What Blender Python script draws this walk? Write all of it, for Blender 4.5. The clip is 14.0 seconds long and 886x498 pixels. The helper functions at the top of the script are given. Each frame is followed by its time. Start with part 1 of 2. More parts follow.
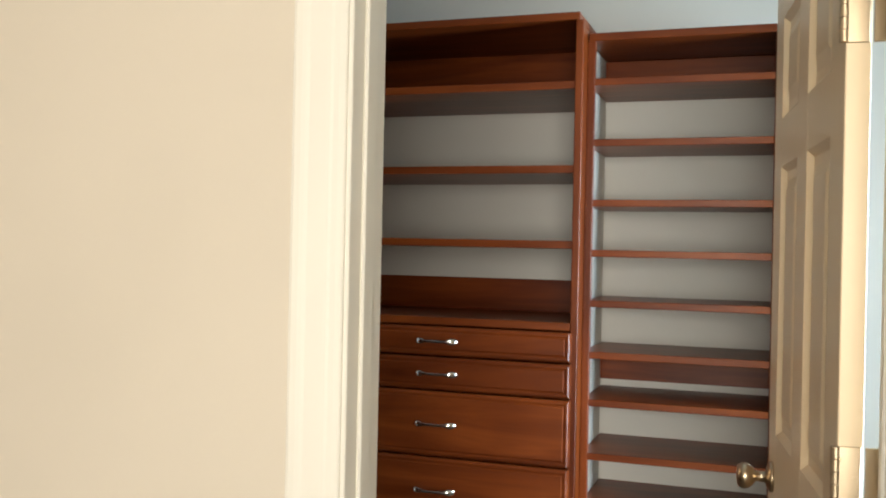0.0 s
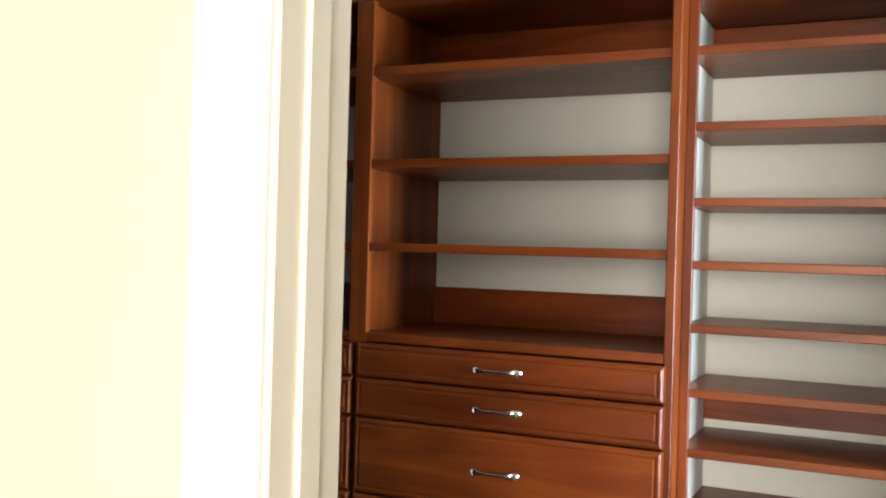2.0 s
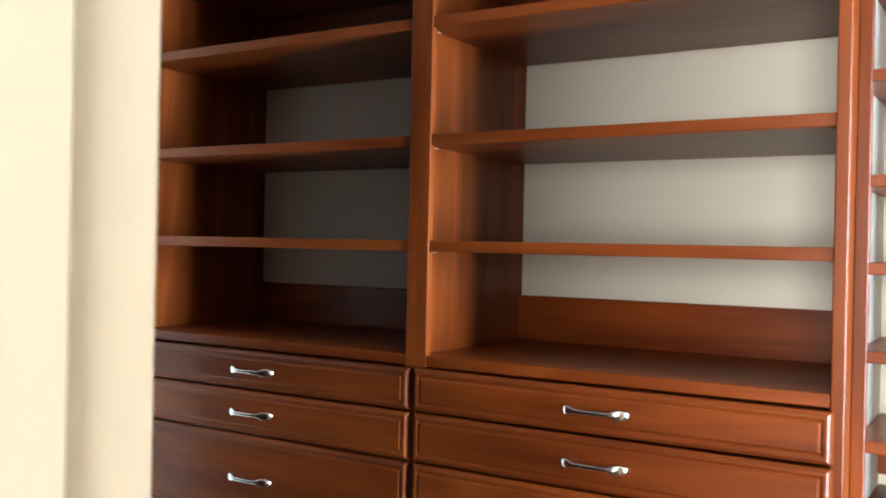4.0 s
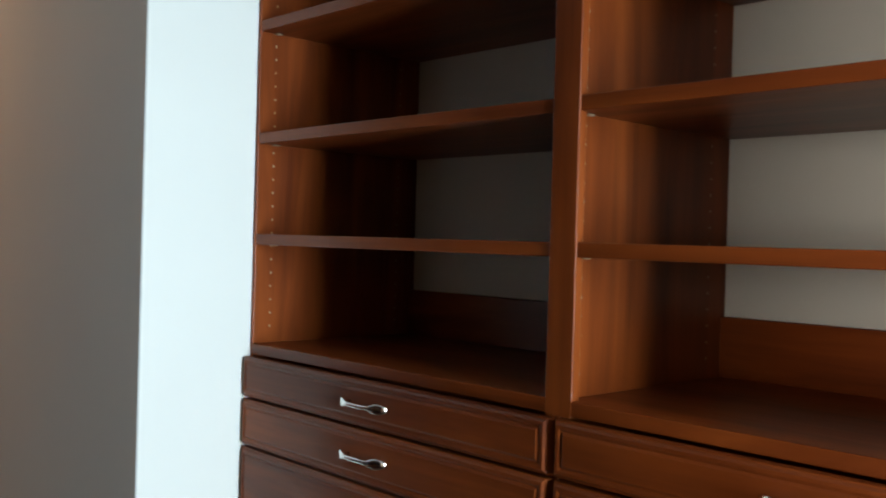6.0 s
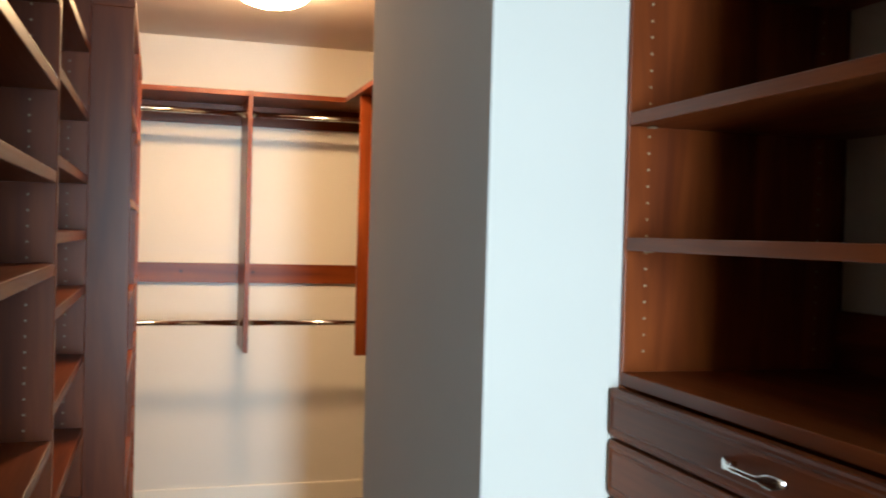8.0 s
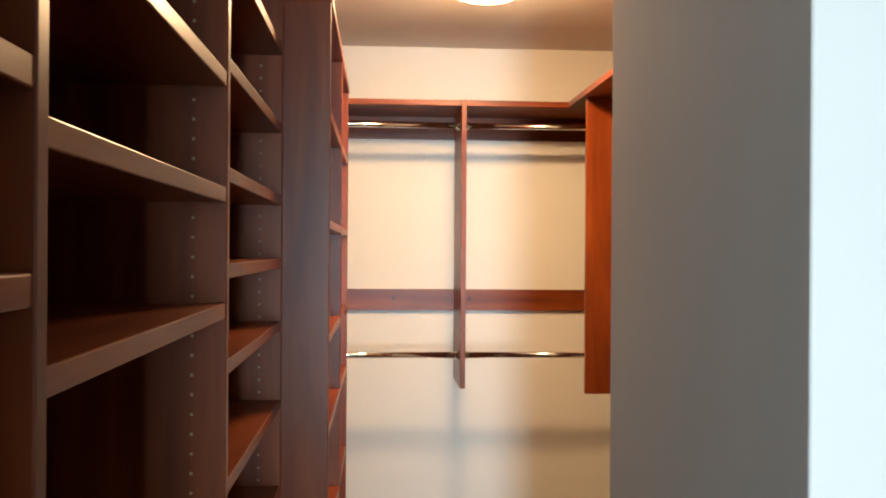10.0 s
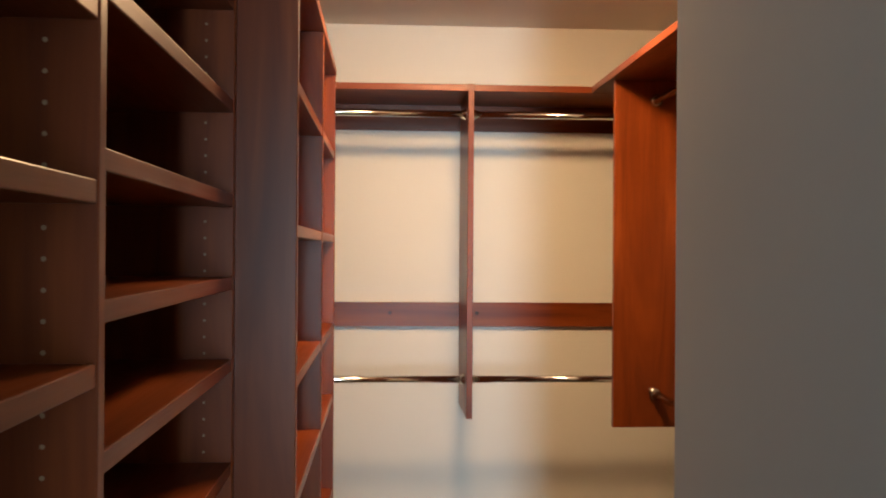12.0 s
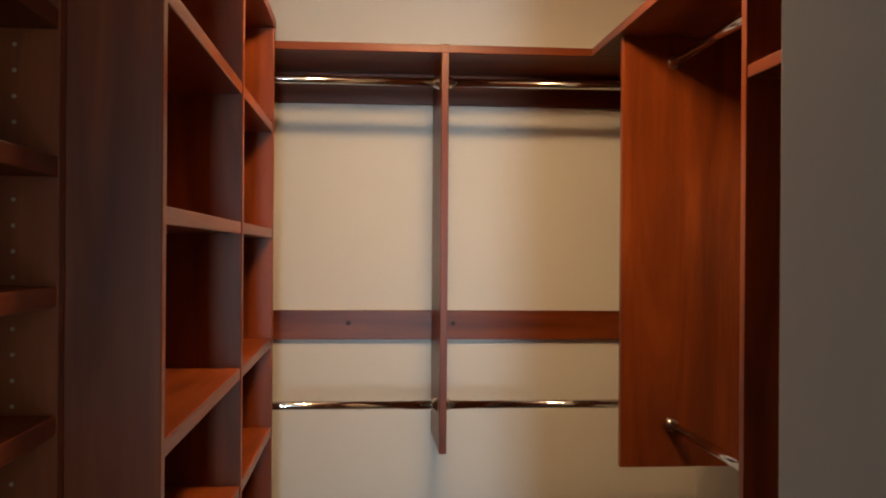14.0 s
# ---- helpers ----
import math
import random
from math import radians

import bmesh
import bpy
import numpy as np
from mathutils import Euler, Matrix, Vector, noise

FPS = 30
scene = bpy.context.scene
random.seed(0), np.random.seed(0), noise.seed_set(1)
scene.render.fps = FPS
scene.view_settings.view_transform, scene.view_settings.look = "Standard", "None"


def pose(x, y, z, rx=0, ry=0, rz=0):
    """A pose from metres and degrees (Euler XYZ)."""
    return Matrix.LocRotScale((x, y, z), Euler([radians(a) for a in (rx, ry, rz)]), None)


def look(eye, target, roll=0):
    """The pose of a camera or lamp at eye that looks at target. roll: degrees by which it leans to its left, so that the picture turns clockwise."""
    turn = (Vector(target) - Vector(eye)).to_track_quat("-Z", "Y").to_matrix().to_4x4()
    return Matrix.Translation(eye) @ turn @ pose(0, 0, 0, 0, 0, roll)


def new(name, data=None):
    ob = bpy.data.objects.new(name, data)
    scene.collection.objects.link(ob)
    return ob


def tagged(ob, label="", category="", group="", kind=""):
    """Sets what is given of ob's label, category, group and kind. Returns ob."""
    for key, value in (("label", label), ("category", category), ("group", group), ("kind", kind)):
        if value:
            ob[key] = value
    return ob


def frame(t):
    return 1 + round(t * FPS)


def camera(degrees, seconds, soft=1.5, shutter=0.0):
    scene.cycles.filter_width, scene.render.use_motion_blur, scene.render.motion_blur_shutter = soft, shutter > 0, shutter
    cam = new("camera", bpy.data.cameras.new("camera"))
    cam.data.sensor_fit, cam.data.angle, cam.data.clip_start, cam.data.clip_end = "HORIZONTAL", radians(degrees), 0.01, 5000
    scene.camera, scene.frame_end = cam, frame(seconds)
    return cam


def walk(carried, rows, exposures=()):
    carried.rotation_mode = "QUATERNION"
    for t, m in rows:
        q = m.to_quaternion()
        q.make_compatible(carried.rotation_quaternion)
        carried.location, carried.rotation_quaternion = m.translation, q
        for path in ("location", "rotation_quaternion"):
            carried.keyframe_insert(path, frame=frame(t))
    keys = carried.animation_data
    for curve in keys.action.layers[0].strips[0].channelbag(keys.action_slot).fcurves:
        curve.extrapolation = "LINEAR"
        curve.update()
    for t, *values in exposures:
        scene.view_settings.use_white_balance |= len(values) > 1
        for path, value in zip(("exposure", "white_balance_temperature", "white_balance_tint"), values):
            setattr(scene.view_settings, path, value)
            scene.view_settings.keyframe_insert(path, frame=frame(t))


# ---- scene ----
cam = camera(50.2, 14.0, soft=2.0, shutter=0.35)

EXPOSURES = [(0, -0.6), (0.5, -0.55), (1.5, -0.2), (2.5, 0.45), (3, 0.8), (5.5, 0.05), (6.5, -0.35), (8, -0.3), (9, -0.15), (11.5, -0.45), (12.5, -0.85), (14, -1.27)]
PATH = [
    (0, (-1.561, -0.184, 1.426), (0.329, 0.469, 1.426), 1.2),
    (0.5, (-1.426, -0.172, 1.445), (0.453, 0.512, 1.44), 1.3),
    (1, (-1.285, -0.146, 1.451), (0.577, 0.585, 1.445), 1.2),
    (1.5, (-1.135, -0.124, 1.444), (0.701, 0.67, 1.45), 1.5),
    (1.8, (-1.033, -0.11, 1.442), (0.782, 0.729, 1.447), 1.6),
    (2, (-0.978, -0.107, 1.444), (0.827, 0.755, 1.446), 1.6),
    (2.5, (-0.829, -0.077, 1.443), (0.949, 0.838, 1.444), 1.6),
    (3, (-0.688, -0.029, 1.447), (1.064, 0.935, 1.442), 1.3),
    (3.2, (-0.632, 0.008, 1.44), (1.114, 0.982, 1.438), 1.2),
    (5.3, (0.001, 0.173, 1.459), (1.504, 1.491, 1.438), 1.6),
    (5.5, (0.055, 0.201, 1.457), (1.527, 1.556, 1.438), 1.6),
    (6, (0.188, 0.288, 1.457), (1.551, 1.75, 1.439), 1.6),
    (6.5, (0.297, 0.368, 1.461), (1.511, 1.956, 1.445), 1.7),
    (7, (0.4, 0.444, 1.461), (1.414, 2.167, 1.444), 1.7),
    (7.5, (0.477, 0.522, 1.465), (1.277, 2.354, 1.437), 1.7),
    (8, (0.53, 0.596, 1.457), (1.111, 2.51, 1.426), 1.5),
    (8.5, (0.561, 0.696, 1.449), (0.941, 2.659, 1.429), 1.3),
    (9, (0.568, 0.838, 1.449), (0.789, 2.825, 1.447), 0.7),
    (9.2, (0.568, 0.896, 1.452), (0.744, 2.888, 1.45), 0.4),
    (11.5, (0.62, 1.52, 1.49), (0.742, 3.516, 1.495), 0.4),
    (12, (0.626, 1.682, 1.496), (0.752, 3.678, 1.498), 0.4),
    (12.5, (0.646, 1.843, 1.495), (0.777, 3.839, 1.498), 0.5),
    (13, (0.672, 2.01, 1.491), (0.816, 4.005, 1.493), 0.6),
    (13.5, (0.702, 2.176, 1.488), (0.856, 4.17, 1.49), 0.6),
    (14, (0.715, 2.337, 1.49), (0.877, 4.331, 1.491), 0.4),
]
walk(cam, [(t, look(e, g, r)) for t, e, g, r in PATH], EXPOSURES)

# ---- light ----
world = bpy.data.worlds.new("sky")
scene.world = world
world.use_nodes = True
wn = world.node_tree
sky = wn.nodes.new("ShaderNodeTexSky")
sky.sky_type, sky.sun_disc = "NISHITA", False
sky.sun_elevation, sky.sun_rotation = radians(40), radians(200)
wn.links.new(sky.outputs[0], wn.nodes["Background"].inputs[0])
wn.nodes["Background"].inputs[1].default_value = 0.1


def window_light(name, eye, target, wide, high, watts, colour, spread=180):
    data = bpy.data.lights.new(name, "AREA")
    data.shape, data.size, data.size_y = "RECTANGLE", wide, high
    data.energy, data.color = watts, colour
    data.spread = radians(spread)
    ob = new(name, data)
    ob.matrix_world = look(eye, target)
    return ob


# daylight in the closet's end window and in the bedroom's window
window_light("closet_window_light", (0.77, -2.445, 1.28), (0.77, 3, 1.28), 0.50, 1.72, 98, (0.67, 0.86, 1.0), 90)
window_light("bedroom_window_light", (-3.93, -0.65, 1.45), (0, -0.65, 1.45), 1.86, 1.5, 225, (1.0, 0.95, 0.86))
LAMP_GLOW = 255.0
LAMP_COLOUR = (1.0, 0.62, 0.32, 1)


# ---- materials ----
def material(name, rough=0.5, metal=0.0, spec=0.5):
    m = bpy.data.materials.new(name)
    m.use_nodes = True
    b = m.node_tree.nodes["Principled BSDF"]
    b.inputs["Roughness"].default_value = rough
    b.inputs["Metallic"].default_value = metal
    b.inputs["Specular IOR Level"].default_value = spec
    return m, m.node_tree, b


def node(tree, kind, **values):
    n = tree.nodes.new(kind)
    for k, v in values.items():
        n.inputs[k.replace("_", " ")].default_value = v
    return n


def ramp(tree, source, stops):
    r = tree.nodes.new("ShaderNodeValToRGB")
    els = r.color_ramp.elements
    while len(els) < len(stops):
        els.new(0.5)
    for e, (p, c) in zip(els, stops):
        e.position, e.color = p, (*c, 1)
    tree.links.new(source, r.inputs[0])
    return r


def mixed(tree, fac, a, b, mode="MIX"):
    n = tree.nodes.new("ShaderNodeMix")
    n.data_type, n.blend_type = "RGBA", mode
    for sock, v in ((n.inputs["Factor"], fac), (n.inputs["A"], a), (n.inputs["B"], b)):
        if hasattr(v, "links"):
            tree.links.new(v, sock)
        else:
            sock.default_value = v
    return n.outputs["Result"]


def bump(tree, b, height, strength, distance=0.002):
    n = node(tree, "ShaderNodeBump", Strength=strength, Distance=distance)
    tree.links.new(height, n.inputs["Height"])
    tree.links.new(n.outputs[0], b.inputs["Normal"])


def wood(name, axis):
    """Cherry-stained board whose grain runs along one axis."""
    m, t, b = material(name, 0.36, 0, 0.26)
    tex = t.nodes.new("ShaderNodeTexCoord")
    info = t.nodes.new("ShaderNodeObjectInfo")
    shift = t.nodes.new("ShaderNodeVectorMath")
    shift.operation = "MULTIPLY_ADD"
    shift.inputs[1].default_value = (1, 1, 1)
    spread = t.nodes.new("ShaderNodeVectorMath")
    spread.operation = "SCALE"
    spread.inputs[0].default_value = (7.3, 5.1, 9.7)
    t.links.new(info.outputs["Random"], spread.inputs["Scale"])
    t.links.new(tex.outputs["Object"], shift.inputs[0])
    t.links.new(spread.outputs[0], shift.inputs[2])

    def grain(along, across):
        mp = t.nodes.new("ShaderNodeMapping")
        mp.inputs["Scale"].default_value = [along if i == axis else across for i in range(3)]
        t.links.new(shift.outputs[0], mp.inputs[0])
        return mp.outputs[0]

    broad = node(t, "ShaderNodeTexNoise", Scale=1.0, Detail=4.0, Roughness=0.55, Distortion=0.8)
    t.links.new(grain(1.2, 12.0), broad.inputs["Vector"])
    fine = node(t, "ShaderNodeTexNoise", Scale=1.0, Detail=3.0, Roughness=0.6)
    t.links.new(grain(5.0, 160.0), fine.inputs["Vector"])
    blotch = node(t, "ShaderNodeTexNoise", Scale=3.2, Detail=2.0)
    t.links.new(shift.outputs[0], blotch.inputs["Vector"])
    c1 = ramp(t, broad.outputs["Fac"], [(0.30, (0.110, 0.0200, 0.0034)), (0.5, (0.182, 0.0365, 0.0060)), (0.70, (0.262, 0.0580, 0.0100))])
    c2 = ramp(t, fine.outputs["Fac"], [(0.3, (0.93, 0.92, 0.91)), (0.55, (1, 1, 1)), (0.75, (1.0, 1.0, 1.0))])
    c3 = ramp(t, blotch.outputs["Fac"], [(0.3, (0.80, 0.77, 0.74)), (0.7, (1, 1, 1))])
    col = mixed(t, 1.0, c1.outputs[0], c2.outputs[0], "MULTIPLY")
    col = mixed(t, 1.0, col, c3.outputs[0], "MULTIPLY")
    t.links.new(col, b.inputs["Base Color"])
    rr = ramp(t, fine.outputs["Fac"], [(0.3, (0.38, 0.38, 0.38)), (0.7, (0.33, 0.33, 0.33))])
    t.links.new(rr.outputs[0], b.inputs["Roughness"])
    bump(t, b, fine.outputs["Fac"], 0.012, 0.0005)
    return m


def paint(name, colour, rough=0.6, relief=0.10, scale=140.0, spec=0.35):
    m, t, b = material(name, rough, 0, spec)
    tex = t.nodes.new("ShaderNodeTexCoord")
    big = node(t, "ShaderNodeTexNoise", Scale=1.7, Detail=4.0)
    small = node(t, "ShaderNodeTexNoise", Scale=scale, Detail=3.0)
    t.links.new(tex.outputs["Object"], big.inputs["Vector"])
    t.links.new(tex.outputs["Object"], small.inputs["Vector"])
    low = tuple(c * 0.95 for c in colour)
    c = ramp(t, big.outputs["Fac"], [(0.3, low), (0.7, colour)])
    t.links.new(c.outputs[0], b.inputs["Base Color"])
    if relief:
        bump(t, b, small.outputs["Fac"], relief, 0.001)
    return m


def metal(name, colour, rough):
    m, t, b = material(name, rough, 1.0)
    tex = t.nodes.new("ShaderNodeTexCoord")
    n = node(t, "ShaderNodeTexNoise", Scale=60.0, Detail=3.0)
    t.links.new(tex.outputs["Object"], n.inputs["Vector"])
    r = ramp(t, n.outputs["Fac"], [(0.3, (rough * 0.9,) * 3), (0.7, (rough * 1.15,) * 3)])
    t.links.new(r.outputs[0], b.inputs["Roughness"])
    b.inputs["Base Color"].default_value = (*colour, 1)
    return m


WOOD = [wood("cherry_board_x", 0), wood("cherry_board_y", 1), wood("cherry_board_z", 2)]
WALL = paint("off_white_wall_paint", (0.70, 0.68, 0.62), 0.92, 0, spec=0.12)
CREAM = paint("cream_wall_paint", (0.68, 0.615, 0.51), 0.85, 0.05, spec=0.15)
WHITE = paint("white_trim_paint", (0.82, 0.79, 0.70), 0.38, 0.04, 60)
# the warm light bounced onto the door leaf is put into this base colour
DOOR_WARM_LIT = paint("door_paint_warm_lit", (0.82, 0.66, 0.44), 0.32, 0.05, 90)
CEIL = paint("ceiling_paint", (0.74, 0.69, 0.62), 0.95, 0.25, 220, 0.1)
CHROME = metal("polished_chrome", (0.72, 0.70, 0.67), 0.14)
NICKEL = metal("brushed_nickel", (0.55, 0.44, 0.30), 0.30)
PIN = paint("shelf_pin_sleeve", (0.33, 0.22, 0.13), 0.4)
HOLE, ht, hb = material("drilled_hole", 0.8)
hb.inputs["Base Color"].default_value = (0.03, 0.015, 0.01, 1)


def carpet():
    m, t, b = material("brown_carpet", 0.95, 0, 0.1)
    tex = t.nodes.new("ShaderNodeTexCoord")
    n = node(t, "ShaderNodeTexNoise", Scale=320.0, Detail=2.0)
    k = node(t, "ShaderNodeTexNoise", Scale=4.0, Detail=3.0)
    for q in (n, k):
        t.links.new(tex.outputs["Object"], q.inputs["Vector"])
    c1 = ramp(t, n.outputs["Fac"], [(0.3, (0.060, 0.046, 0.032)), (0.7, (0.110, 0.086, 0.060))])
    c2 = ramp(t, k.outputs["Fac"], [(0.3, (0.88, 0.88, 0.88)), (0.7, (1, 1, 1))])
    t.links.new(mixed(t, 1.0, c1.outputs[0], c2.outputs[0], "MULTIPLY"), b.inputs["Base Color"])
    bump(t, b, n.outputs["Fac"], 0.8, 0.006)
    return m


CARPET = carpet()
GLOW, gt, gb = material("lit_opal_glass", 0.25)
gb.inputs["Base Color"].default_value = (0.9, 0.86, 0.8, 1)
gb.inputs["Emission Color"].default_value = LAMP_COLOUR
gb.inputs["Emission Strength"].default_value = LAMP_GLOW


# ---- mesh helpers ----
def finish(bm, name, mats, smooth=False):
    bmesh.ops.recalc_face_normals(bm, faces=bm.faces)
    me = bpy.data.meshes.new(name)
    bm.to_mesh(me)
    bm.free()
    for m in (mats if isinstance(mats, (list, tuple)) else [mats]):
        me.materials.append(m)
    if smooth:
        for p in me.polygons:
            p.use_smooth = True
    return me


def add_box(bm, lo, hi, bevel=0.0, segments=1):
    made = bmesh.ops.create_cube(bm, size=1.0)["verts"]
    for v in made:
        v.co = Vector([(a + b) / 2 + c * (b - a) for a, b, c in zip(lo, hi, v.co)])
    if bevel:
        edges = list({e for v in made for e in v.link_edges})
        bmesh.ops.bevel(bm, geom=edges, offset=bevel, segments=segments, affect="EDGES", profile=0.5)


def box(name, lo, hi, mat, parent=None, bevel=0.0015, segments=1):
    """A board or block from corner lo to corner hi, with eased edges."""
    mid = [(a + b) / 2 for a, b in zip(lo, hi)]
    bm = bmesh.new()
    add_box(bm, [a - c for a, c in zip(lo, mid)], [b - c for b, c in zip(hi, mid)], bevel, segments)
    ob = new(name, finish(bm, name, mat))
    ob.location = mid
    ob.parent = parent
    return ob


def add_tube(bm, a, b, radius, sides=16):
    a, b = Vector(a), Vector(b)
    q = (b - a).to_track_quat("Z", "Y").to_matrix().to_4x4()
    bmesh.ops.create_cone(bm, cap_ends=True, segments=sides, radius1=radius, radius2=radius, depth=(b - a).length,
                          matrix=Matrix.Translation((a + b) / 2) @ q)


def add_lathe(bm, profile, m=Matrix(), sides=32):
    """Turns (radius, height) pairs about the z axis of m."""
    rings = []
    for r, h in profile:
        if r < 1e-5:
            rings.append([bm.verts.new(m @ Vector((0, 0, h)))])
        else:
            rings.append([bm.verts.new(m @ Vector((r * math.cos(2 * math.pi * i / sides), r * math.sin(2 * math.pi * i / sides), h)))
                          for i in range(sides)])
    for p, q in zip(rings, rings[1:]):
        for i in range(sides):
            j = (i + 1) % sides
            loop = [p[i % len(p)], p[j % len(p)], q[j % len(q)], q[i % len(q)]]
            loop = list(dict.fromkeys(loop))
            if len(loop) > 2:
                bm.faces.new(loop)


def empty(name, at, label, category, group=""):
    ob = new(name)
    ob.location = at
    return tagged(ob, label, category, group)


def part(ob, parent):
    """Hangs a part, built in world places, under its thing."""
    ob.parent = parent
    ob.matrix_parent_inverse = Matrix.Translation(parent.location).inverted()
    return ob


def board(name, lo, hi, grain, parent, bevel=0.0015, segments=1):
    return part(box(name, lo, hi, WOOD[grain], None, bevel, segments), parent)


def structure(ob, label, category="wall"):
    return tagged(ob, label, category, kind="structure")


# ---- shell ----
LEFT, RIGHT, FAR, END, TOP = -0.105, 1.903, 5.66, -2.40, 2.44
floor = structure(box("floor", (-4.1, -4.0, -0.12), (2.15, 5.8, 0.0), CARPET, bevel=0), "dark brown short-pile carpet over the whole floor", "floor")
structure(box("ceiling", (-4.1, -4.0, TOP), (2.15, 5.8, TOP + 0.12), CEIL, bevel=0), "matt off-white painted ceiling", "ceiling")
structure(box("wall_far", (LEFT - 0.12, FAR, 0), (RIGHT + 0.12, FAR + 0.12, TOP), WALL, bevel=0), "off-white painted plaster wall behind hanging rails")
structure(box("wall_right", (RIGHT, END, 0), (RIGHT + 0.12, FAR, TOP), WALL, bevel=0), "off-white painted plaster wall behind shelf units")


def chase():
    """Plaster stub that narrows the passage; its long face is a little out of square."""
    bm = bmesh.new()
    plan = ((1.117, 2.2505), (RIGHT - 0.003, 2.2505), (RIGHT - 0.003, 3.195), (1.100, 3.195))
    low = [bm.verts.new((x, y, 0.0)) for x, y in plan]
    high = [bm.verts.new((x, y, TOP)) for x, y in plan]
    bm.faces.new(low)
    bm.faces.new(high)
    for k in range(4):
        bm.faces.new((low[k], low[(k + 1) % 4], high[(k + 1) % 4], high[k]))
    edges = [e for e in bm.edges if abs(e.verts[0].co.z - e.verts[1].co.z) > 1 and e.verts[0].co.x < 1.3]
    bmesh.ops.bevel(bm, geom=edges, offset=0.005, segments=3, affect="EDGES", profile=0.5)
    return structure(new("wall_chase", finish(bm, "wall_chase", WALL)), "off-white plaster wall stub between shelf units")


chase()


def wall_with_hole(name, label, lo, hi, axis, a, b, z0, z1, mat):
    """A wall slab along one axis with an opening from a to b and z0 to z1, through its whole thickness."""
    bm = bmesh.new()

    def piece(p, q, low, top):
        l, h = list(lo), list(hi)
        l[axis], h[axis], l[2], h[2] = p, q, low, top
        add_box(bm, l, h)

    piece(lo[axis], a, lo[2], hi[2])
    piece(b, hi[axis], lo[2], hi[2])
    piece(a, b, z1, hi[2])
    if z0 > lo[2]:
        piece(a, b, lo[2], z0)
    return structure(new(name, finish(bm, name, mat)), label)


BED = -0.229
DOOR_A, DOOR_B, DOOR_TOP = -0.355, 0.447, 2.06
wall_with_hole("wall_entry", "off-white plaster wall with the door opening", (-0.166, END, 0), (LEFT, FAR, TOP), 1, DOOR_A, DOOR_B, 0, DOOR_TOP, WALL)
wall_with_hole("wall_bedroom_side", "cream painted bedroom wall with the door opening", (BED, -3.9, 0), (-0.166, 2.6, TOP), 1, DOOR_A, DOOR_B, 0, DOOR_TOP, CREAM)
wall_with_hole("wall_end", "off-white plaster end wall with a narrow window", (LEFT, END - 0.12, 0), (RIGHT + 0.12, END, TOP), 0, 0.50, 1.04, 0.40, 2.16, WALL)
structure(box("wall_bedroom_north", (-4.0, 2.48, 0), (BED, 2.6, TOP), CREAM, bevel=0), "plain cream painted bedroom wall")
wall_with_hole("wall_bedroom_west", "cream painted bedroom wall with a window", (-4.0, -3.78, 0), (-3.88, 2.48, TOP), 1, -1.60, 0.30, 0.68, 2.22, CREAM)
structure(box("wall_bedroom_south", (-4.0, -3.9, 0), (BED, -3.78, TOP), CREAM, bevel=0), "plain cream painted bedroom wall")


def baseboard(name, lo, hi):
    ob = box(name, lo, hi, WHITE, bevel=0.006, segments=2)
    return structure(ob, "white painted wooden baseboard along the wall", "baseboard")


baseboard("baseboard", (LEFT, FAR - 0.014, 0.002), (RIGHT, FAR, 0.105))
baseboard("baseboard", (BED - 0.014, 0.53, 0.002), (BED, 2.48, 0.12))
baseboard("baseboard", (BED - 0.014, -3.78, 0.002), (BED, -0.44, 0.12))


# ---- entry door ----
CASING = ((0.0, 0.0), (0.0, 0.008), (0.003, 0.0105), (0.012, 0.0115), (0.020, 0.0118), (0.026, 0.0128), (0.032, 0.0132), (0.050, 0.0138),
          (0.060, 0.0142), (0.067, 0.0155), (0.074, 0.0165), (0.084, 0.0168), (0.089, 0.0150), (0.090, 0.0))


def sweep(bm, a, b):
    """Joins two rows of points into a moulding, with closed ends."""
    p, q = [bm.verts.new(v) for v in a], [bm.verts.new(v) for v in b]
    n = len(p)
    for k in range(n):
        bm.faces.new((p[k], p[(k + 1) % n], q[(k + 1) % n], q[k]))
    bm.faces.new(p)
    bm.faces.new(q)


def casing(bm, x, out):
    """Three mitred lengths of casing round the opening, on the wall face at x."""
    ya, yb, zt = DOOR_A + 0.012, DOOR_B - 0.012, DOOR_TOP - 0.012
    sweep(bm, [(x + out * d, yb + w, 0.001) for w, d in CASING], [(x + out * d, yb + w, zt + w) for w, d in CASING])
    sweep(bm, [(x + out * d, ya - w, 0.001) for w, d in CASING], [(x + out * d, ya - w, zt + w) for w, d in CASING])
    sweep(bm, [(x + out * d, ya - w, zt + w + 0.0005) for w, d in CASING], [(x + out * d, yb + w, zt + w + 0.0005) for w, d in CASING])


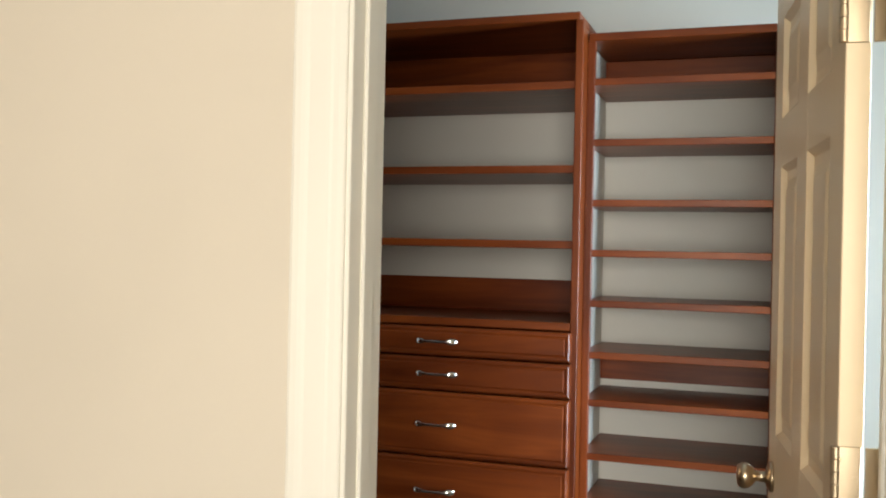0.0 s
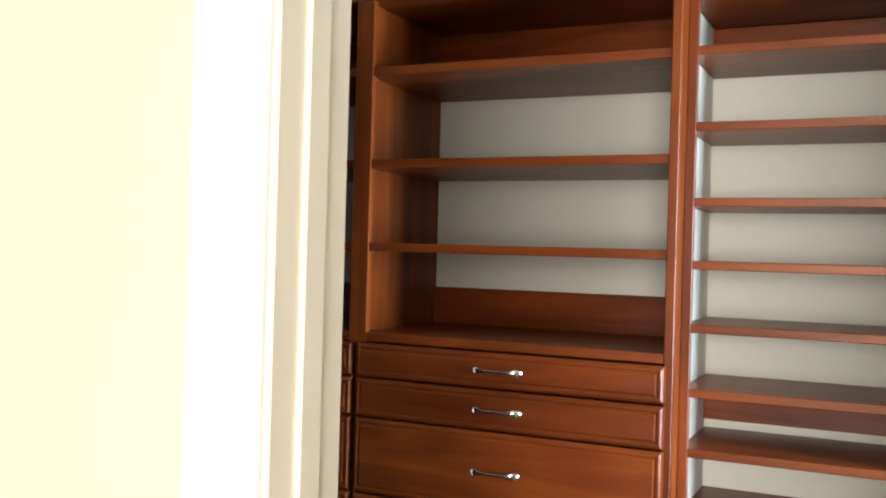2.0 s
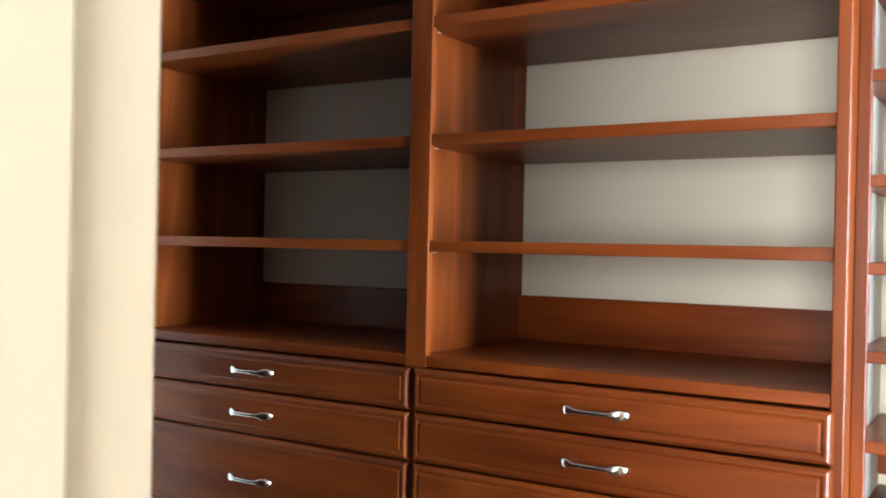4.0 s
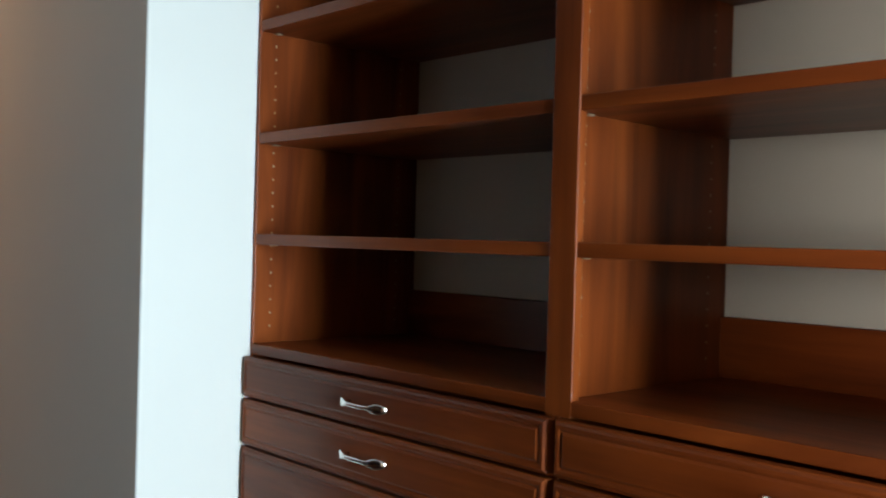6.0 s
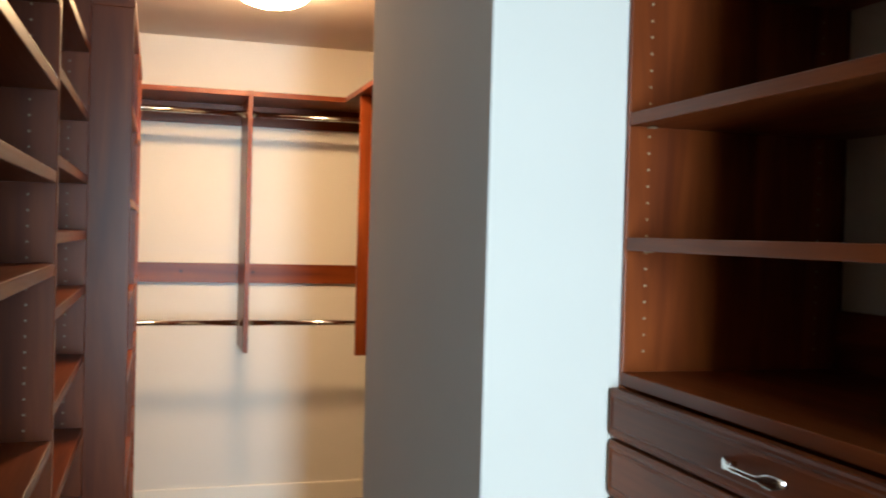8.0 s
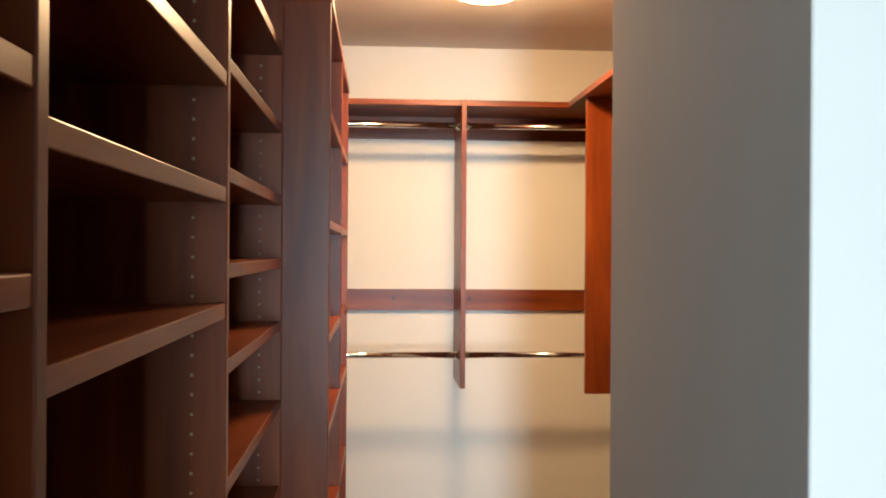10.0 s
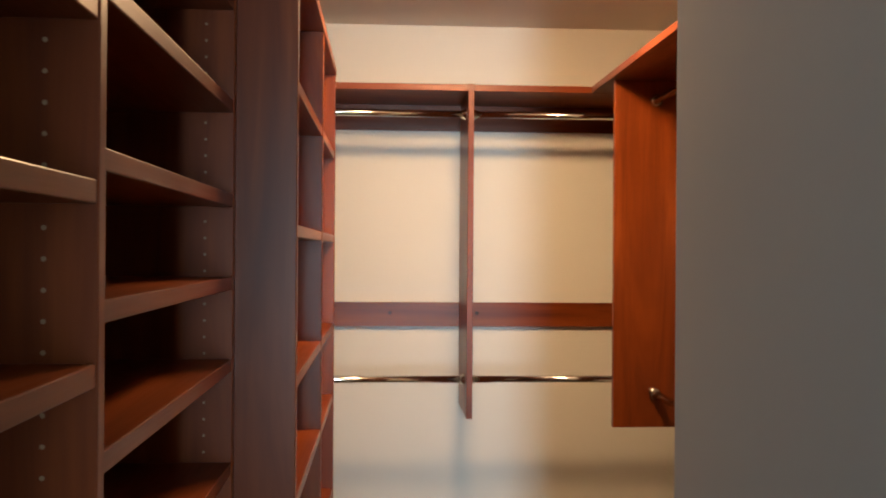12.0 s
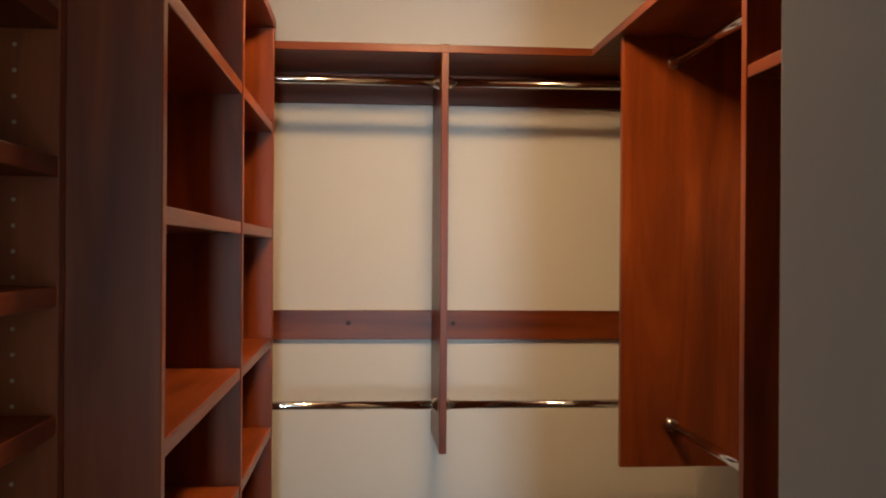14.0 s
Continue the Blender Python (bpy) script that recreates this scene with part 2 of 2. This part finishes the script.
def door_frame():
    bm = bmesh.new()
    # jamb lining, with a stop
    add_box(bm, (BED - 0.003, DOOR_B - 0.019, 0.001), (LEFT + 0.003, DOOR_B - 0.0005, DOOR_TOP), 0.002)
    add_box(bm, (BED - 0.003, DOOR_A + 0.0005, 0.001), (LEFT + 0.003, DOOR_A + 0.019, DOOR_TOP), 0.002)
    add_box(bm, (BED - 0.003, DOOR_A, DOOR_TOP - 0.019), (LEFT + 0.003, DOOR_B, DOOR_TOP - 0.001), 0.002)
    for y0, y1 in ((DOOR_B - 0.026, DOOR_B - 0.019), (DOOR_A + 0.019, DOOR_A + 0.026)):
        add_box(bm, (-0.190, y0, 0.001), (-0.150, y1, DOOR_TOP - 0.019), 0.003)
    casing(bm, BED, -1)
    casing(bm, LEFT, 1)
    ob = new("door_frame_1", finish(bm, "door_frame", WHITE))
    return structure(ob, "white painted door casing and jamb with moulded steps", "door frame")


door_frame()


def panel_door():
    """Six-panel leaf; local x runs along its width from the hinges, y through it, z up."""
    W, T, Hh = 0.735, 0.035, 2.03
    root = empty("door", (-0.099, -0.281, 0.012), "painted six-panel wooden door standing open, warm bounce light in its colour", "door")
    root.rotation_euler = (0, 0, radians(7.1))
    bm = bmesh.new()
    cols = ((0.105, 0.315), (0.42, 0.63))
    rows = ((0.22, 0.86), (1.04, 1.60), (1.70, 1.91))
    for a, b in ((0, 0.105), (0.315, 0.42), (0.63, W)):
        add_box(bm, (a, -T, 0), (b, 0, Hh), 0.0015)
    for a, b in cols:
        for p, q in ((0, 0.22), (0.86, 1.04), (1.60, 1.70), (1.91, Hh)):
            add_box(bm, (a - 0.002, -T + 0.0003, p), (b + 0.002, -0.0003, q))
    for a, b in cols:
        for p, q in rows:
            add_box(bm, (a - 0.002, -T + 0.011, p - 0.002), (b + 0.002, -0.011, q + 0.002))
            for y0, y1 in ((0.0, -0.011), (-T, -T + 0.011)):
                # sloping bead round the panel, and the raised field
                for k in range(2):
                    s = 0.0 if k == 0 else 0.030
                    d0, d1 = (y0, y1) if k == 0 else (y1, y0 + (y1 - y0) * 0.35)
                    w = 0.013 if k == 0 else 0.022
                    o = [bm.verts.new((x, d0, z)) for x, z in ((a + s, p + s), (b - s, p + s), (b - s, q - s), (a + s, q - s))]
                    i = [bm.verts.new((x, d1, z)) for x, z in ((a + s + w, p + s + w), (b - s - w, p + s + w), (b - s - w, q - s - w), (a + s + w, q - s - w))]
                    for n in range(4):
                        bm.faces.new((o[n], o[(n + 1) % 4], i[(n + 1) % 4], i[n]))
                    if k == 1:
                        bm.faces.new(i)
    leaf = new("leaf", finish(bm, "leaf", DOOR_WARM_LIT))
    leaf.parent = root
    bm = bmesh.new()
    prof = [(0.0, 0.0), (0.032, 0.0), (0.032, 0.005), (0.024, 0.010), (0.012, 0.014), (0.011, 0.034), (0.020, 0.040),
            (0.027, 0.050), (0.028, 0.060), (0.022, 0.070), (0.0, 0.073)]
    for sgn, y in ((-1, 0.0), (1, -T)):
        add_lathe(bm, prof, Matrix.Translation((W - 0.065, y, 0.945)) @ pose(0, 0, 0, 90 * sgn), 28)
    knob = new("knob", finish(bm, "knob", NICKEL, True))
    knob.parent = root
    tagged(knob, "satin nickel round door knob")
    for z in (0.22, 1.10, 1.765):
        bm = bmesh.new()
        add_box(bm, (-0.0025, -0.032, z - 0.045), (0.0005, -0.001, z + 0.045), 0.0012)
        add_box(bm, (-0.006, -0.066, z - 0.045), (-0.0035, -0.036, z + 0.045), 0.0012)
        for k in range(5):
            add_tube(bm, (-0.004, 0.004, z - 0.045 + 0.018 * k + 0.0005), (-0.004, 0.004, z - 0.045 + 0.018 * (k + 1) - 0.0005), 0.0062, 14)
        for dy, dz in ((-0.010, 0.03), (-0.024, 0.0), (-0.010, -0.03)):
            add_tube(bm, (-0.0035, dy, z + dz), (-0.002, dy, z + dz), 0.0042, 10)
        h = new("hinge", finish(bm, "hinge", NICKEL))
        h.parent = root
        tagged(h, "satin nickel butt hinge")


panel_door()

# ---- shelf units ----
TH = 0.025


def pin_holes(parent, rows):
    """Rows of drilled shelf-pin sleeves: (x, y, normal axis, side, z from, z to)."""
    bm = bmesh.new()
    for x, y, axis, side, z0, z1 in rows:
        z = z0
        while z < z1:
            d = Vector((0, 0, 0))
            d[axis] = side
            m = Matrix.Translation(Vector((x, y, z)) + d * 0.0007) @ d.to_track_quat("Z", "Y").to_matrix().to_4x4()
            bmesh.ops.create_circle(bm, cap_ends=True, segments=10, radius=0.0028, matrix=m)
            z += 0.064 / 2
    me = bpy.data.meshes.new("pin_holes")
    bm.to_mesh(me)
    bm.free()
    me.materials.append(PIN)
    ob = part(new("pin_holes", me), parent)
    return tagged(ob, "pale shelf-pin sleeves drilled in rows", kind="stuff")


def pull_mesh():
    """Arched bar pull with flared ends; local y along its length, -x towards the room."""
    bm = bmesh.new()
    n, sides = 24, 10
    rings = []
    for i in range(n + 1):
        u = i / n * 2 - 1
        y = u * 0.074
        lift = 0.005 + 0.021 * max(0.0, 1 - abs(u) ** 3.2) ** 0.8
        flat = max(0.0, (abs(u) - 0.50) / 0.5)
        wide = 0.0048 + 0.0062 * math.sin(math.pi * min(1.0, flat * 0.94)) if flat > 0 else 0.0048
        deep = 0.0042 - 0.0012 * flat
        rings.append([bm.verts.new((-lift + deep * math.cos(a), y, wide * math.sin(a)))
                      for a in (2 * math.pi * k / sides for k in range(sides))])
    for p, q in zip(rings, rings[1:]):
        for k in range(sides):
            bm.faces.new((p[k], p[(k + 1) % sides], q[(k + 1) % sides], q[k]))
    bm.faces.new(rings[0])
    bm.faces.new(rings[-1])
    for s in (-1, 1):
        add_tube(bm, (0.0, s * 0.052, 0), (-0.020, s * 0.052, 0), 0.0042, 12)
    return finish(bm, "pull", CHROME, True)


PULL = pull_mesh()


def drawer_front(parent, x, y0, y1, z0, z1):
    """Raised drawer front: a slab with a moulded border; the field is proud of a groove."""
    bm = bmesh.new()
    add_box(bm, (0, y0, z0), (0.019, y1, z1), 0.0025, 2)
    cy, cz = (y0 + y1) / 2, (z0 + z1) / 2

    def frame_ring(inset0, inset1, d0, d1):
        o = [bm.verts.new((d0, a, b)) for a, b in ((y0 + inset0, z0 + inset0), (y1 - inset0, z0 + inset0), (y1 - inset0, z1 - inset0), (y0 + inset0, z1 - inset0))]
        i = [bm.verts.new((d1, a, b)) for a, b in ((y0 + inset1, z0 + inset1), (y1 - inset1, z0 + inset1), (y1 - inset1, z1 - inset1), (y0 + inset1, z1 - inset1))]
        for n in range(4):
            bm.faces.new((o[n], o[(n + 1) % 4], i[(n + 1) % 4], i[n]))
        return i

    frame_ring(0.003, 0.007, 0.0, -0.004)
    frame_ring(0.007, 0.012, -0.004, -0.004)
    frame_ring(0.012, 0.017, -0.004, -0.0015)
    frame_ring(0.017, 0.022, -0.0015, -0.0045)
    i = frame_ring(0.022, 0.024, -0.0045, -0.0045)
    bm.faces.new(i)
    for v in bm.verts:
        v.co.y -= cy
        v.co.z -= cz
    ob = new("drawer", finish(bm, "drawer", WOOD[1]))
    ob.location = (x, cy, cz)
    part(ob, parent)
    pull = new("handle", PULL)
    pull.parent = ob
    pull.location = (-0.0045, 0, 0)
    tagged(pull, "polished chrome arched pull")
    return ob


def drawer_tower(y0, y1, a, b, fronts, group):
    """Open shelves over a stack of drawers, against the right wall; y0 and y1 are its outer sides, a and b the inner ones."""
    X = 1.395
    root = empty("drawer_tower", (X, (y0 + y1) / 2, 0), "cherry-stained closet tower with open shelves above drawers", "closet shelving", group)
    board("side_panel", (X, y0, 0.002), (RIGHT - 0.002, a, 2.16), 2, root, 0.003, 3)
    board("side_panel", (X, b, 0.002), (RIGHT - 0.002, y1, 2.16), 2, root, 0.003, 3)
    board("top_panel", (X - 0.003, y0, 2.16), (RIGHT - 0.002, y1, 2.185), 1, root, 0.004, 3)
    for z in (1.967, 1.700, 1.460):
        board("shelf", (X + 0.002, a, z - TH), (RIGHT - 0.004, b, z), 1, root, 0.002, 2)
    board("deck", (X - 0.001, a, 1.175), (RIGHT - 0.004, b, 1.200), 1, root, 0.002, 2)
    board("back_rail", (RIGHT - 0.020, a, 1.200), (RIGHT - 0.001, b, 1.320), 1, root)
    board("back_rail", (RIGHT - 0.020, a, 1.972), (RIGHT - 0.001, b, 2.160), 1, root)
    board("carcass_back", (1.60, a, 0.10), (1.612, b, 1.17), 1, root)
    board("kick_board", (X + 0.05, a, 0.002), (X + 0.07, b, 0.095), 1, root)
    tops = (1.170, 1.070, 0.957, 0.739, 0.521, 0.303)
    lows = (1.077, 0.963, 0.745, 0.527, 0.309, 0.098)
    for t, l in zip(tops, lows):
        drawer_front(root, X - 0.0195, *fronts, l, t)
    for s, y in ((1, a), (-1, b)):
        pin_holes(root, [(X + 0.045, y, 1, s, 1.24, 2.12), (RIGHT - 0.07, y, 1, s, 1.24, 2.12)])
    for z in (1.967, 1.700, 1.460):
        for s, y in ((1, a), (-1, b)):
            p = part(box("shelf_support", (X + 0.038, min(y, y + s * 0.012), z - TH - 0.003), (X + 0.056, max(y, y + s * 0.012), z - TH - 0.0005), PIN), root)
            tagged(p, "small metal shelf support")
    return root


tower = drawer_tower(0.3955, 1.2995, 0.408, 1.289, (0.400, 1.284), "drawer towers")
board("face_stile", (1.3935, 0.383, 0.002), (1.415, 0.4075, 2.159), 2, tower, 0.003, 3)
board("face_stile", (1.3935, 1.265, 1.172), (1.413, 1.322, 2.159), 2, tower, 0.002, 2)
drawer_tower(1.3005, 2.2495, 1.3215, 2.238, (1.298, 2.243), "drawer towers")


def shoe_shelves():
    """Narrower open shelves beside the drawer towers."""
    X, a, b = 1.536, -0.190, 0.392
    root = empty("shoe_shelf_unit", (X, 0.0, 0), "cherry-stained open shoe shelves with wall showing behind", "closet shelving")
    board("side_panel", (X, a - TH, 0.002), (RIGHT - 0.002, a, 2.12), 2, root, 0.003, 2)
    board("top_panel", (X - 0.002, a - TH, 2.12), (RIGHT - 0.002, b, 2.146), 1, root, 0.003, 2)
    for z in (1.997, 1.797, 1.599, 1.434, 1.268, 1.099, 0.942, 0.766, 0.60, 0.43, 0.26, 0.10):
        board("shelf", (X + 0.001, a, z - TH + 0.002), (RIGHT - 0.003, b, z), 1, root, 0.002, 2)
    board("back_rail", (RIGHT - 0.02, a, 1.998), (RIGHT - 0.001, b, 2.118), 1, root)
    board("back_rail", (RIGHT - 0.02, a, 0.968), (RIGHT - 0.001, b, 1.074), 1, root)
    board("filler_strip", (X, b - 0.022, 0.002), (X + 0.022, b + 0.0030, 2.12), 2, root)
    pin_holes(root, [(X + 0.04, a, 1, 1, 0.3, 2.05), (RIGHT - 0.07, a, 1, 1, 0.3, 2.05)])


shoe_shelves()
structure(box("wall_return", (1.5595, 0.3925, 0.001), (RIGHT - 0.001, 0.3950, 2.119), WALL, bevel=0), "off-white painted return beside the shoe shelves")


def shelf_run(x, ys, bays, top, label, holes):
    """Tall open shelving along the left wall: uprights centred at ys, and a list of shelf heights for each bay."""
    root = empty("shelf_unit", (x, (ys[0] + ys[-1]) / 2, 0), label, "closet shelving", "left wall shelving")
    h = TH / 2
    for k, y in enumerate(ys):
        board("upright", (LEFT + 0.002, y - h, 0.002), (x, y + h, top - TH), 2, root, 0.002, 2)
    board("top_panel", (LEFT + 0.002, ys[0] - h, top - TH), (x + 0.003, ys[-1] + h, top), 1, root, 0.002, 2)
    rows = []
    for (p, q), heights in zip(zip(ys, ys[1:]), bays):
        for z in heights:
            board("shelf", (LEFT + 0.004, p + h, z - TH), (x - 0.002, q - h, z), 1, root, 0.002, 2)
        board("back_rail", (LEFT + 0.001, p + h, 1.94), (LEFT + 0.02, q - h, top - TH), 1, root)
        rows += [(x - 0.055, q - h, 1, -1, 0.3, 2.06), (LEFT + 0.06, q - h, 1, -1, 0.3, 2.06)]
    if holes:
        pin_holes(root, rows)
    return root


shelf_run(0.335, (0.96, 1.822, 2.684, 3.558),
          ((1.955, 1.79, 1.605, 1.448, 1.283, 1.09, 0.90, 0.70, 0.50, 0.30, 0.10),
           (1.93, 1.755, 1.566, 1.377, 1.014, 0.70, 0.40, 0.10),
           (1.985, 1.785, 1.602, 1.441, 1.281, 1.080, 0.862, 0.66, 0.46, 0.26, 0.10)),
          2.15, "cherry-stained floor-to-top open shelves with drilled uprights", True)
shelf_run(0.455, (3.585, 4.365, 5.020),
          ((1.838, 1.545, 1.238, 0.990, 0.66, 0.38, 0.10), (1.838, 1.545, 1.238, 0.990, 0.66, 0.38, 0.10)),
          2.132, "deep cherry-stained cubby shelves standing beside hanging rails", False)


# ---- hanging rails ----
def flange(bm, at, direction):
    m = Matrix.Translation(at) @ Vector(direction).to_track_quat("Z", "Y").to_matrix().to_4x4()
    add_lathe(bm, [(0.0, 0.0), (0.024, 0.0), (0.024, 0.003), (0.019, 0.008), (0.0175, 0.018), (0.0, 0.018)], m, 20)


def rail(a, b, parent):
    bm = bmesh.new()
    add_tube(bm, a, b, 0.0135, 24)
    d = (Vector(b) - Vector(a)).normalized()
    flange(bm, a, d)
    flange(bm, b, -d)
    me = finish(bm, "rail", CHROME)
    for p in me.polygons:
        p.use_smooth = len(p.vertices) == 4
    return tagged(part(new("rail", me), parent), "polished chrome hanging rail")


def far_hanging():
    Y, z1 = 5.268, 2.127
    root = empty("hanging_unit", (0.955, Y, 0.853), "cherry-stained double hanging unit with chrome rails", "closet hanging")
    board("top_shelf", (LEFT + 0.002, Y, z1 - TH), (RIGHT - 0.002, FAR - 0.002, z1), 0, root, 0.002, 2)
    board("divider", (0.945, Y - 0.001, 0.853), (0.968, FAR - 0.022, z1 - TH), 2, root, 0.002, 2)
    board("divider_cap", (0.942, Y - 0.003, z1 - TH - 0.001), (0.971, Y + 0.03, z1 + 0.002), 2, root, 0.002, 2)
    board("back_rail", (LEFT + 0.002, FAR - 0.019, 1.996), (RIGHT - 0.002, FAR - 0.001, z1 - TH), 0, root)
    band = board("back_rail", (LEFT + 0.002, FAR - 0.019, 1.175), (RIGHT - 0.002, FAR - 0.001, 1.276), 0, root)
    for z in (2.026, 0.992):
        rail((LEFT + 0.002, 5.36, z), (0.945, 5.36, z), root)
        rail((0.968, 5.36, z), (RIGHT - 0.002, 5.36, z), root)
    for x in (0.655, 1.02):
        bm = bmesh.new()
        add_lathe(bm, [(0.0, 0.0), (0.008, 0.0), (0.007, 0.002), (0.0, 0.002)], Matrix.Translation((x, FAR - 0.019, 1.232)) @ pose(0, 0, 0, 90), 14)
        tagged(part(new("screw_cap", finish(bm, "screw_cap", HOLE)), root), "dark screw cap")


far_hanging()


def side_hanging():
    """Right-hand recess: open shelves next to the wall stub, then two rails up to a hung end panel."""
    X, z1 = 1.440, 2.127
    root = empty("recess_unit", (X, 4.06, 0), "cherry-stained recess unit with shelves and two chrome rails", "closet hanging")
    board("top_shelf", (X - 0.020, 3.20, z1 - TH), (RIGHT - 0.002, 5.266, z1), 1, root, 0.002, 2)
    board("end_panel", (X, 4.98, 0.873), (RIGHT - 0.002, 5.004, z1 - TH), 2, root, 0.002, 2)
    board("upright", (X, 4.100, 0.002), (RIGHT - 0.002, 4.125, z1 - TH), 2, root, 0.002, 2)
    board("upright", (X, 3.20, 0.002), (RIGHT - 0.002, 3.225, z1 - TH), 2, root, 0.002, 2)
    for z in (1.848, 0.10):
        board("shelf", (X + 0.002, 3.225, z - TH), (RIGHT - 0.003, 4.100, z), 1, root, 0.002, 2)
    board("back_rail", (RIGHT - 0.02, 4.125, 1.99), (RIGHT - 0.001, 4.98, z1 - TH), 1, root)
    board("back_rail", (RIGHT - 0.02, 4.125, 1.18), (RIGHT - 0.001, 4.98, 1.279), 1, root)
    for z in (2.030, 0.992):
        rail((1.588, 4.125, z), (1.588, 4.98, z), root)


side_hanging()


# ---- ceiling lamp ----
def ceiling_lamp():
    at = (0.955, 4.40)
    root = empty("ceiling_lamp", (*at, TOP), "round flush ceiling lamp with a lit opal glass dome", "ceiling lamp")
    bm = bmesh.new()
    add_lathe(bm, [(0.0, -0.001), (0.156, -0.001), (0.160, -0.010), (0.158, -0.030), (0.146, -0.036), (0.0, -0.036)], Matrix.Translation((*at, TOP)), 48)
    tagged(part(new("base", finish(bm, "base", WHITE, True)), root), "white metal base ring")
    bm = bmesh.new()
    prof = [(0.150 * math.cos(a), -0.037 - 0.066 * math.sin(a)) for a in (math.pi / 2 * k / 14 for k in range(15))]
    prof[-1] = (0.0, prof[-1][1])
    add_lathe(bm, prof, Matrix.Translation((*at, TOP)), 48)
    tagged(part(new("shade", finish(bm, "shade", GLOW, True)), root), "glowing opal glass dome")


ceiling_lamp()


# ---- windows ----
def window(name, lo, hi, axis, label):
    bm = bmesh.new()
    w = 0.03
    o = 1 - axis
    for k, (p, q, r, s) in enumerate(((lo[axis], hi[axis], lo[2], lo[2] + w), (lo[axis], hi[axis], hi[2] - w, hi[2]),
                                      (lo[axis], lo[axis] + w, lo[2] + w, hi[2] - w), (hi[axis] - w, hi[axis], lo[2] + w, hi[2] - w))):
        l, h = list(lo), list(hi)
        l[axis], h[axis], l[2], h[2] = p, q, r, s
        add_box(bm, l, h, 0.003)
    return structure(new(name, finish(bm, name, WHITE)), label, "window")


window("window_1", (0.50, END - 0.10, 0.40), (1.04, END - 0.07, 2.16), 0, "narrow white painted window frame in the end wall")
window("window_2", (-3.99, -1.60, 0.68), (-3.96, 0.30, 2.22), 1, "white painted bedroom window frame")
